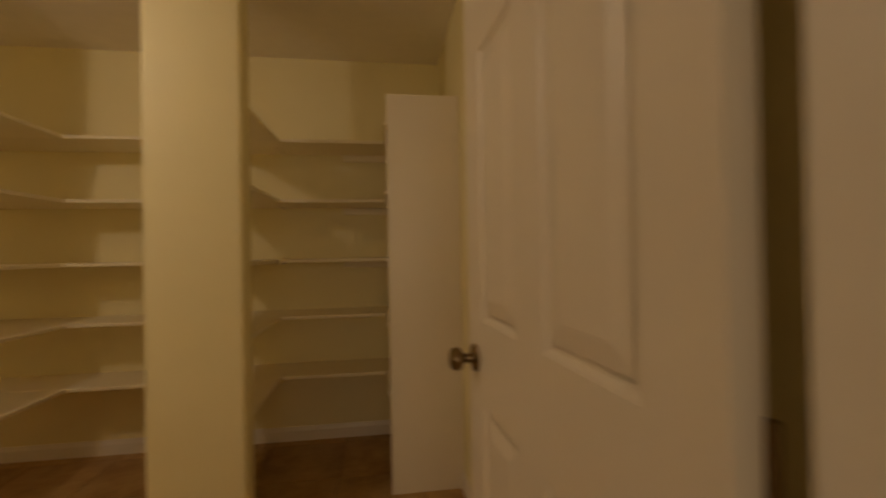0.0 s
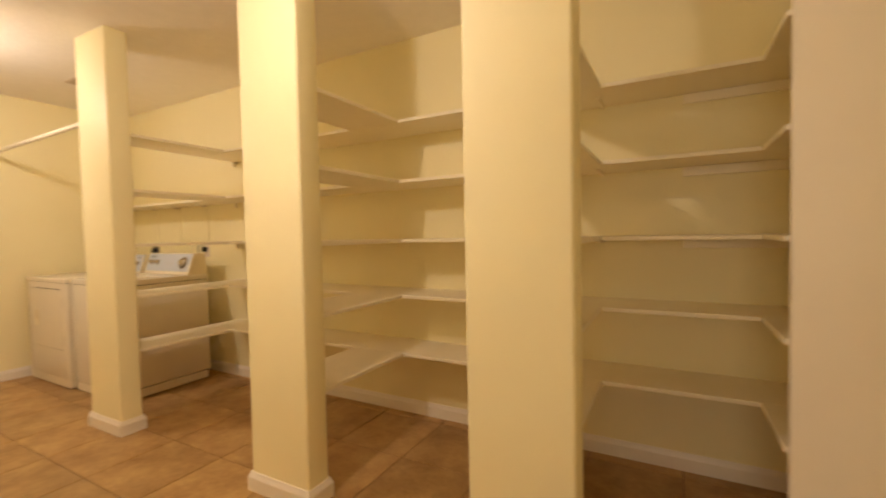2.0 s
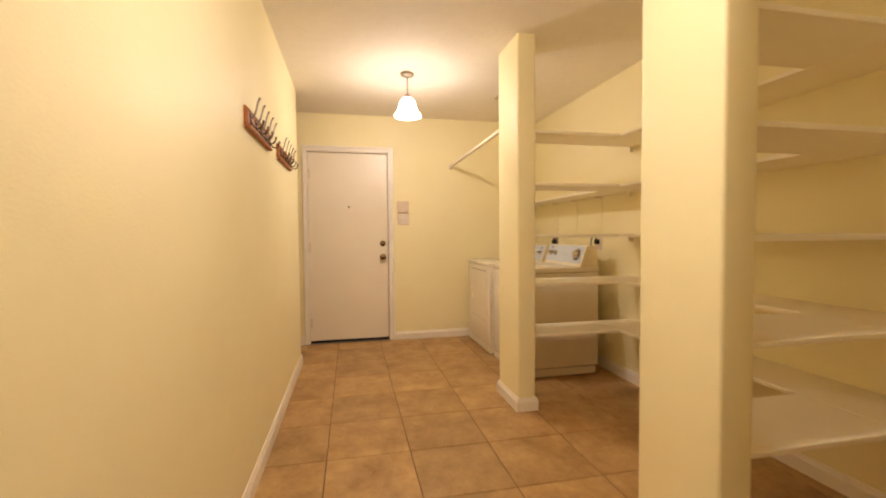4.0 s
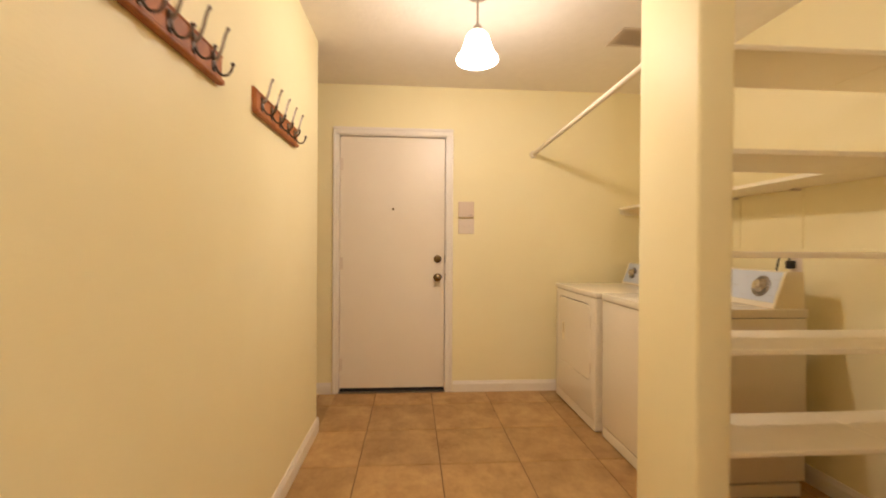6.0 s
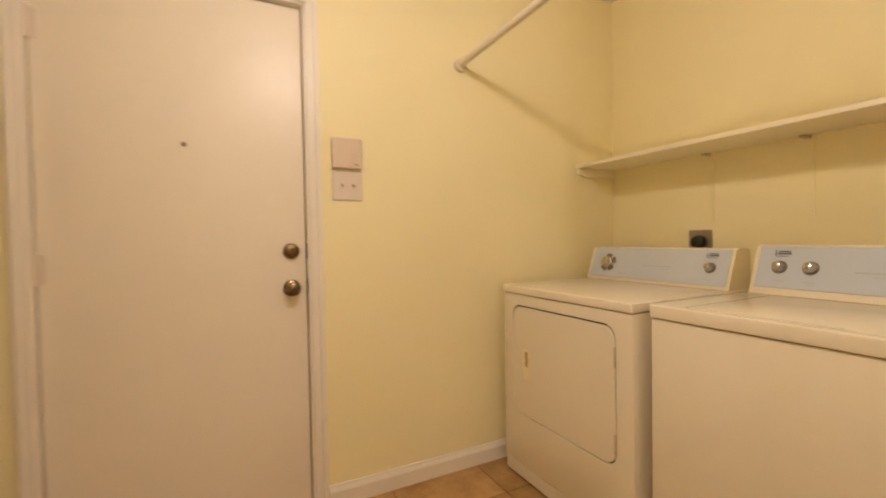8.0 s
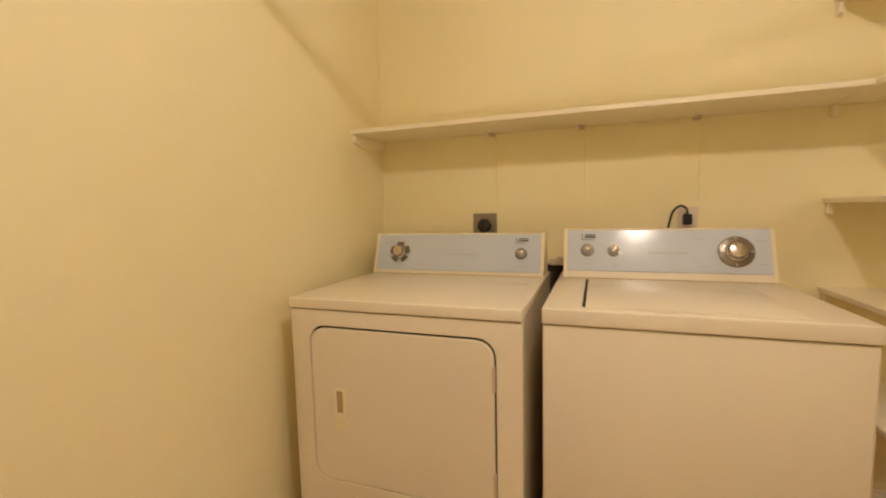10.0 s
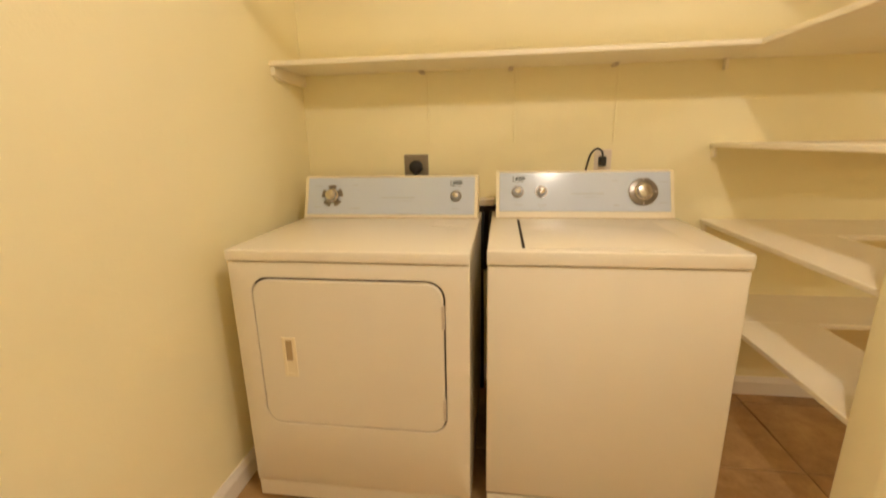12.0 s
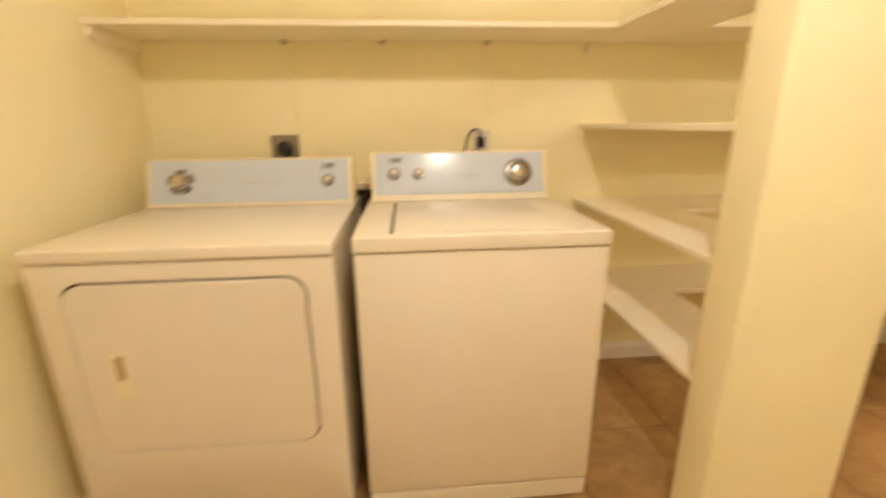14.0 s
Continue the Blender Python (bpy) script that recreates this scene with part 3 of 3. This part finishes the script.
# ---- ceiling vent ----
vt = empty("ceiling_vent", pose(-4.66, 2.25, CEIL), "beige slatted metal air register in the ceiling", "vent")
bm = boxed(-0.11, -0.085, -0.16, 0.16, -0.009, -0.001, 0.002)
box(bm, 0.085, 0.11, -0.16, 0.16, -0.009, -0.001, 0.002)
box(bm, -0.085, 0.085, -0.16, -0.135, -0.009, -0.001, 0.002)
box(bm, -0.085, 0.085, 0.135, 0.16, -0.009, -0.001, 0.002)
part("frame", bm, M_VENT, vt)
# no duct is cut; this sheet's brown stands for its shade
part("backing", boxed(-0.085, 0.085, -0.135, 0.135, -0.003, -0.001), M_RECESS, vt, "tan sheet coloured as the shade of the duct opening")
for k in range(18):
    bm = boxed(-0.084, 0.084, -0.0075, 0.0075, -0.0006, 0.0006)
    bm.transform(Matrix.Translation((0, -0.1275 + k * 0.015, -0.0075)) @ Matrix.Rotation(radians(22), 4, "X"))
    part("slat", bm, M_VENT, vt)

# ---- door stop ----
ds = empty("door_stop", pose(SOUTH_END - BB_T, SOUTH - 0.02, 0.045), "small white spring door stop on the baseboard", "door stop")
part("spring", tube(bmesh.new(), (0, 0, 0), (-0.055, 0, 0), 0.006, sides=12), M_STEEL, ds, smooth=True)
part("tip", tube(bmesh.new(), (-0.055, 0, 0), (-0.068, 0, 0), 0.009, sides=12), M_PLATE, ds, smooth=True)


# ---- washer and dryer ----
def lobes(r, m, count=5, width=46.0):
    """A flat skirt of separate lobes round a knob."""
    bm = bmesh.new()
    for q in range(count):
        a0 = 360 / count * q + 20
        low, high = [], []
        for rr in (0.4 * r, r):
            for k in range(5):
                a = radians(a0 + width * (k / 4 - 0.5))
                low.append(bm.verts.new((rr * math.cos(a), rr * math.sin(a), 0)))
                high.append(bm.verts.new((rr * math.cos(a), rr * math.sin(a), 0.004)))
        loop = [0, 1, 2, 3, 4, 9, 8, 7, 6, 5]
        bm.faces.new([high[i] for i in loop])
        for i, j in zip(loop, loop[1:] + loop[:1]):
            bm.faces.new((low[i], low[j], high[j], high[i]))
    bmesh.ops.recalc_face_normals(bm, faces=bm.faces)
    bm.transform(m)
    return bm


def console(parent, x0, x1, top, knobs, prints, dz, lobed=False):
    """Sloped control box: blue face, cream end caps, knobs."""
    yb = [(2.571 - 2.03, 0.899), (2.574 - 2.03, 0.914), (2.633 - 2.03, 1.078), (2.652 - 2.03, 1.085), (2.72 - 2.03, 1.080), (2.73 - 2.03, 0.899)]
    yb = [(y - 0.0035, z - 0.018 + dz) for y, z in yb]
    con = part("console", prism(yb, x0 + 0.012, x1 - 0.012), M_WHITE, parent)
    cap = [(y - (0.0015 if y < 0.601 else 0), z + (0.001 if z > 1 else 0)) for y, z in yb]
    for a, b in ((x0, x0 + 0.0118), (x1 - 0.0118, x1)):
        part("end_cap", prism(cap, a, b), M_CREAM, con, "cream plastic end cap")
    # contact shade at the console foot, laid on as a tan strip
    part("foot_shade", boxed(x0 + 0.004, x1 - 0.004, 0.5362, 0.5450, top, top + 0.0014), M_RECESS, con, "tan strip painting the shaded line under the console")
    slope = math.atan2(2.633 - 2.575, 1.078 - 0.920)
    face = Matrix.Translation((0, 2.575 - 2.03, 0.911 + dz)) @ Matrix.Rotation(-slope, 4, "X")

    def on_face(bm):
        bm.transform(face)
        return bm
    panel = part("control_panel", on_face(boxed(x0 + 0.0125, x1 - 0.0125, -0.0025, 0.0, 0.0065, 0.1590, 0.001, 1)), M_BLUE, con, "pale blue control panel")
    for x, z, r, big in knobs:
        m = face @ Matrix.Translation((x, -0.0026, z)) @ Matrix.Rotation(radians(90), 4, "X")
        if big:
            if lobed:
                part("dial", lobes(big, m), M_DIAL, con, "dark dial skirt cut into lobes")
            else:
                part("dial", spun([(0, 0), (big, 0), (big, 0.003), (big - 0.004, 0.005), (0, 0.005)], m, 36), M_DIAL, con, "grey dial ring", smooth=True)
                for q in range(4):
                    tick = boxed(-0.0011, 0.0011, big - 0.012, big - 0.003, 0.0046, 0.0054)
                    tick.transform(m @ Matrix.Rotation(radians(90 * q), 4, "Z"))
                    part("tick", tick, M_TICK, con, "white mark on the dial")
            m = m @ Matrix.Translation((0, 0, 0.005))
        else:
            part("dial", spun([(0, 0), (r * 1.32, 0), (r * 1.25, 0.003), (0, 0.003)], m, 28), M_DIAL, con, "grey dial ring", smooth=True)
            m = m @ Matrix.Translation((0, 0, 0.003))
        kb = part("knob", spun([(0, 0), (r, 0), (r * 1.0, 0.006), (r * 0.93, 0.009), (r * 0.80, 0.012), (r * 0.76, 0.020), (r * 0.66, 0.025), (r * 0.35, 0.027), (0, 0.0275)], m, 28), M_CHROME, con, "round brushed silver knob", smooth=True)
        bm = boxed(-0.0026, 0.0026, -r * 0.62, r * 0.62, 0.024, 0.0295, 0.0012, 1)
        bm.transform(m @ Matrix.Rotation(radians(25 * (1 if big else -1)), 4, "Z"))
        part("grip", bm, M_CHROME, kb)
    for x, z, w, h, dark in prints:
        part("print", on_face(boxed(x - w / 2, x + w / 2, -0.0032, -0.0026, z - h / 2, z + h / 2)), M_DARKPRINT if dark else M_GREYPRINT, panel)
    return con


def front_frame(a, b, z0, z1, y, hole, depth):
    """A front sheet with eased edges round a hole with rounded corners."""
    bm = bmesh.new()
    cx, cz, w, h = (a + b) / 2, (z0 + z1) / 2, b - a, z1 - z0
    hx, hz, hw_, hh, hr = hole
    rings = [(rounded_rect(cx, cz, w, h, 0.006), y + depth), (rounded_rect(cx, cz, w, h, 0.006), y + 0.004),
             (rounded_rect(cx, cz, w - 0.003, h - 0.003, 0.005), y + 0.001), (rounded_rect(cx, cz, w - 0.008, h - 0.008, 0.004), y),
             (rounded_rect(hx, hz, hw_ + 0.003, hh + 0.003, hr + 0.0015), y), (rounded_rect(hx, hz, hw_, hh, hr), y + 0.0015),
             (rounded_rect(hx, hz, hw_, hh, hr), y + depth)]
    made = [[bm.verts.new((px, py, pz)) for px, pz in pts] for pts, py in rings]
    for p, q in zip(made, made[1:]):
        for i in range(len(p)):
            bm.faces.new((p[i], p[(i + 1) % len(p)], q[(i + 1) % len(p)], q[i]))
    bmesh.ops.recalc_face_normals(bm, faces=bm.faces)
    return bm


def cabinet(name, x0, x1, label, front, toe, seam, thick, hole=None):
    cx = (x0 + x1) / 2
    mc = empty(name, pose(cx, 2.03, 0), label, name)
    a, b = x0 - cx, x1 - cx
    d = 2.73 - 2.03
    if hole:
        part("body", boxed(a, b, front + 0.0265, d, 0.074, seam - 0.0025), M_WHITE, mc)
        part("front_sheet", front_frame(a, b, 0.074, seam - 0.0025, front, hole, 0.026), M_WHITE, mc, smooth=True)
    else:
        part("body", boxed(a, b, front, d, 0.080, seam - 0.0025, 0.005, 3), M_WHITE, mc, smooth=True)
    part("toe_panel", boxed(a + 0.002, b - 0.002, front + toe, d - 0.02, 0.010, 0.0725, 0.004), M_WHITE, mc)
    # dark strip set into the seam to give its shade
    part("seam", boxed(a + 0.005, b - 0.005, front + 0.004, d - 0.01, seam - 0.0022, seam - 0.0005), M_GAP, mc, "dark strip for the shade in the seam under the top")
    for fx in (a + 0.05, b - 0.05):
        for fy in (front + 0.11, d - 0.06):
            part("foot", tube(bmesh.new(), (fx, fy, 0.0), (fx, fy, 0.0145), 0.018, sides=12), M_BLACK, mc)
    bm = boxed(a - 0.002, b + 0.002, front - 0.006, d + 0.004, seam, seam + thick, 0.005, 4)
    part("top", bm, M_WHITE, mc, smooth=True)
    return mc, a, b


cx = (-5.483 - 4.757) / 2
dx0, dx1, dz0, dz1 = -5.414 - cx, -4.832 - cx, 0.308, 0.794
dcx, dcz = (dx0 + dx1) / 2, (dz0 + dz1) / 2
dry, a, b = cabinet("dryer", -5.483, -4.757, "white front-loading clothes dryer with square door and blue control panel", 0.003, 0.003, 0.8520, 0.034,
                    hole=(dcx + 0.0015, dcz + 0.0022, dx1 - dx0 + 0.0085, dz1 - dz0 + 0.0095, 0.053))
# the groove is white; its deep shade comes from this dark plate
part("door_gap_shade", plate(rounded_rect(dcx + 0.0015, dcz + 0.0022, dx1 - dx0 + 0.008, dz1 - dz0 + 0.009, 0.0525), 0.0288, 0.016), M_GAP, dry, "dark plate painting the shade in the groove round the door")
door = part("dryer_door", plate(rounded_rect(dcx, dcz, dx1 - dx0, dz1 - dz0, 0.05), 0.029, 0.0032, inset=0.003), M_WHITE, dry, "white door with rounded corners")
hx, hz = -5.315 - cx, 0.543
bm = boxed(hx - 0.022, hx - 0.012, 0.0002, 0.0040, hz - 0.066, hz + 0.066, 0.0012)
box(bm, hx + 0.010, hx + 0.022, 0.0002, 0.0040, hz - 0.066, hz + 0.066, 0.0012)
box(bm, hx - 0.012, hx + 0.010, 0.0002, 0.0040, hz + 0.056, hz + 0.066, 0.0012)
box(bm, hx - 0.012, hx + 0.010, 0.0002, 0.0040, hz - 0.066, hz - 0.054, 0.0012)
handle = part("handle", bm, M_CREAM, door, "cream recessed door handle")
# recess isn't hollowed; its upper shadow is a flat tan patch
part("handle_shade", boxed(hx - 0.012, hx + 0.010, 0.0025, 0.0031, hz - 0.012, hz + 0.056), M_RECESS, handle, "flat tan patch painting the shade of the finger recess")
part("handle_cup", boxed(hx - 0.012, hx + 0.010, 0.0021, 0.0031, hz - 0.054, hz - 0.0125), M_CREAM, handle, "cream lower cup of the handle")
for z in (0.69, 0.388):
    part("hinge", boxed(dx1 - 0.0055, dx1 + 0.0035, 0.0015, 0.0120, z - 0.036, z + 0.036, 0.0012), M_VENT, dry, "grey metal door hinge")
console(dry, -5.486 - cx, -4.765 - cx, 0.886, [(-5.367 - cx, 0.082, 0.0300, 0.0455), (-4.852 - cx, 0.081, 0.0175, 0)],
        [(-4.873 - cx, 0.134, 0.003, 0.022, True), (-4.846 - cx, 0.141, 0.036, 0.004, True), (-4.846 - cx, 0.133, 0.040, 0.006, True), (-4.852 - cx, 0.1235, 0.038, 0.002, True), (-5.09 - cx, 0.075, 0.14, 0.0045, False), (-5.06 - cx, 0.062, 0.06, 0.002, False),
         (-5.43 - cx, 0.125, 0.03, 0.003, False), (-5.27 - cx, 0.128, 0.022, 0.003, False), (-5.43 - cx, 0.035, 0.028, 0.003, False), (-5.27 - cx, 0.03, 0.05, 0.003, False), (-4.853 - cx, 0.030, 0.03, 0.003, False)], -0.017, lobed=True)
part("lint_cover", boxed(-4.92 - cx, -4.795 - cx, 0.37, 0.50, 0.8862, 0.8878, 0.0007), M_WHITE, dry)

wash, a, b = cabinet("washer", -4.708, -4.024, "white top-loading washing machine with lid closed and blue control panel", 0.026, 0.003, 0.8470, 0.042)
cx = (-4.708 - 4.024) / 2
# lid gaps aren't cut: coloured strips on the top imitate their shade
part("lid_gap_strip", boxed(-4.612 - cx, -4.602 - cx, 0.055, 0.50, 0.8886, 0.8898), M_GAP, wash, "dark strip painting the shaded gap beside the lid")
part("lid_gap_strip", boxed(-4.1345 - cx, -4.1315 - cx, 0.055, 0.50, 0.8886, 0.8896), M_RECESS, wash, "thin tan strip painting the shaded gap beside the lid")
lid = part("lid", boxed(-4.6035 - cx, -4.1345 - cx, 0.050, 0.50, 0.8886, 0.8914, 0.0013, 2), M_WHITE, wash, "white hinged lid", smooth=True)
part("lid_lip", boxed(-4.48 - cx, -4.24 - cx, 0.042, 0.056, 0.8888, 0.8930, 0.002), M_WHITE, lid)
console(wash, -4.692 - cx, -4.032 - cx, 0.889, [(-4.609 - cx, 0.083, 0.0185, 0), (-4.518 - cx, 0.083, 0.0185, 0), (-4.143 - cx, 0.082, 0.035, 0.053)],
        [(-4.627 - cx, 0.134, 0.003, 0.022, True), (-4.600 - cx, 0.141, 0.036, 0.004, True), (-4.600 - cx, 0.133, 0.040, 0.006, True), (-4.606 - cx, 0.1235, 0.038, 0.002, True), (-4.345 - cx, 0.075, 0.12, 0.0045, False), (-4.33 - cx, 0.062, 0.06, 0.002, False),
         (-4.604 - cx, 0.032, 0.032, 0.003, False), (-4.515 - cx, 0.032, 0.032, 0.003, False), (-4.515 - cx, 0.024, 0.02, 0.002, False), (-4.245 - cx, 0.125, 0.02, 0.003, False), (-4.07 - cx, 0.12, 0.03, 0.003, False), (-4.07 - cx, 0.04, 0.03, 0.003, False), (-4.24 - cx, 0.03, 0.02, 0.003, False)], -0.003)

# ---- outlets and cords ----
ol = empty("power_outlet", pose(-5.062, NORTH, 1.077), "grey steel dryer outlet plate with a black plug in it", "outlet")
part("plate", plate(rounded_rect(0, 0, 0.112, 0.100, 0.004, 2), 0, -0.005, inset=0.002), M_STEEL, ol)
plug = part("plug", spun([(0, 0), (0.030, 0), (0.032, 0.012), (0.028, 0.028), (0.018, 0.034), (0, 0.034)], Matrix.Translation((0, -0.005, -0.006)) @ Matrix.Rotation(radians(90), 4, "X"), 24), M_BLACK, ol, "round black plug", smooth=True)
part("cord", swept(smooth_path([(0, -0.030, -0.02), (0, -0.045, -0.06), (0.0, -0.05, -0.13), (0.01, -0.05, -0.3), (0.02, -0.05, -0.6)]), 0.009, 10), M_BLACK, ol, "thick black cord", smooth=True)
o2 = empty("power_outlet", pose(-4.250, NORTH, 1.079), "ivory wall outlet with a black washer cord plugged in", "outlet")
part("plate", plate(rounded_rect(0.012, 0, 0.072, 0.116, 0.004, 2), 0, -0.005, inset=0.002), M_PLATE, o2)
part("plug", boxed(-0.008, 0.020, -0.045, -0.005, -0.012, 0.030, 0.006), M_BLACK, o2, "black plug")
part("cord", swept(smooth_path([(0.006, -0.03, 0.028), (0.000, -0.034, 0.052), (-0.022, -0.038, 0.062), (-0.046, -0.04, 0.042), (-0.058, -0.04, 0.0), (-0.064, -0.04, -0.06), (-0.06, -0.04, -0.3)]), 0.0042, 8), M_BLACK, o2, "looped black cord", smooth=True)
tap = empty("hose_box", pose(-4.736, NORTH, 0.896), "hose outlet box with ivory strip, and a block darkening the gap between the machines", "hose box")
part("cover_strip", boxed(-0.032, 0.032, -0.06, 0, 0.004, 0.034, 0.004), M_PLATE, tap, "ivory top strip")
# near-black block added for the darkness between the machines
part("box", boxed(-0.050, 0.050, -0.05, 0, -0.30, 0.0035, 0.004), M_GAP, tap)
for hx in (-0.02, 0.022):
    part("hose", swept(smooth_path([(hx, -0.05, -0.03), (hx, -0.09, -0.06), (hx * 1.2, -0.10, -0.2), (hx, -0.09, -0.6), (hx, -0.08, -0.9)]), 0.012, 10), M_BLACK, tap, "black rubber hose", smooth=True)

# ---- floor tiles ----
PITCH, JOINT, TX, TY = 0.438, 0.005, -4.880, 0.605
floor = structure("floor", boxed(WEST - WALL_T, 1.32, -2.52, NORTH + WALL_T, -0.08, -0.004), M_GROUT, "tan ceramic floor tiles with dark brown grout lines", "floor")
REGIONS = [(WEST, EAST, SOUTH, NORTH), (WEST, SOUTH_END, -1.0, SOUTH), (-1.78, 1.2, -2.4, SOUTH)]
shared = {}
for rx0, rx1, ry0, ry1 in REGIONS:
    for i in range(math.floor((rx0 - TX) / PITCH), math.ceil((rx1 - TX) / PITCH)):
        for k in range(math.floor((ry0 - TY) / PITCH), math.ceil((ry1 - TY) / PITCH)):
            x0, x1 = max(rx0, TX + i * PITCH + JOINT / 2), min(rx1, TX + (i + 1) * PITCH - JOINT / 2)
            y0, y1 = max(ry0, TY + k * PITCH + JOINT / 2), min(ry1, TY + (k + 1) * PITCH - JOINT / 2)
            if x1 - x0 < 0.01 or y1 - y0 < 0.01:
                continue
            key = (round(x1 - x0, 3), round(y1 - y0, 3))
            if key not in shared:
                w, d, e = (x1 - x0) / 2, (y1 - y0) / 2, 0.004
                bm = bmesh.new()
                rings = [[bm.verts.new((sx * (w - o), sy * (d - o), z)) for sx, sy in ((1, 1), (-1, 1), (-1, -1), (1, -1))] for o, z in ((0, -0.006), (0, -0.0025), (e * 0.4, -0.0007), (e, 0.0))]
                for p, q in zip(rings, rings[1:]):
                    for n in range(4):
                        bm.faces.new((p[n], p[(n + 1) % 4], q[(n + 1) % 4], q[n]))
                bm.faces.new(rings[-1])
                bmesh.ops.recalc_face_normals(bm, faces=bm.faces)
                me = bpy.data.meshes.new("tile")
                bm.to_mesh(me)
                bm.free()
                me.materials.append(M_TILE)
                shared[key] = me
            tile = new("tile", shared[key])
            tile.location = ((x0 + x1) / 2, (y0 + y1) / 2, 0)
            tile.parent = floor
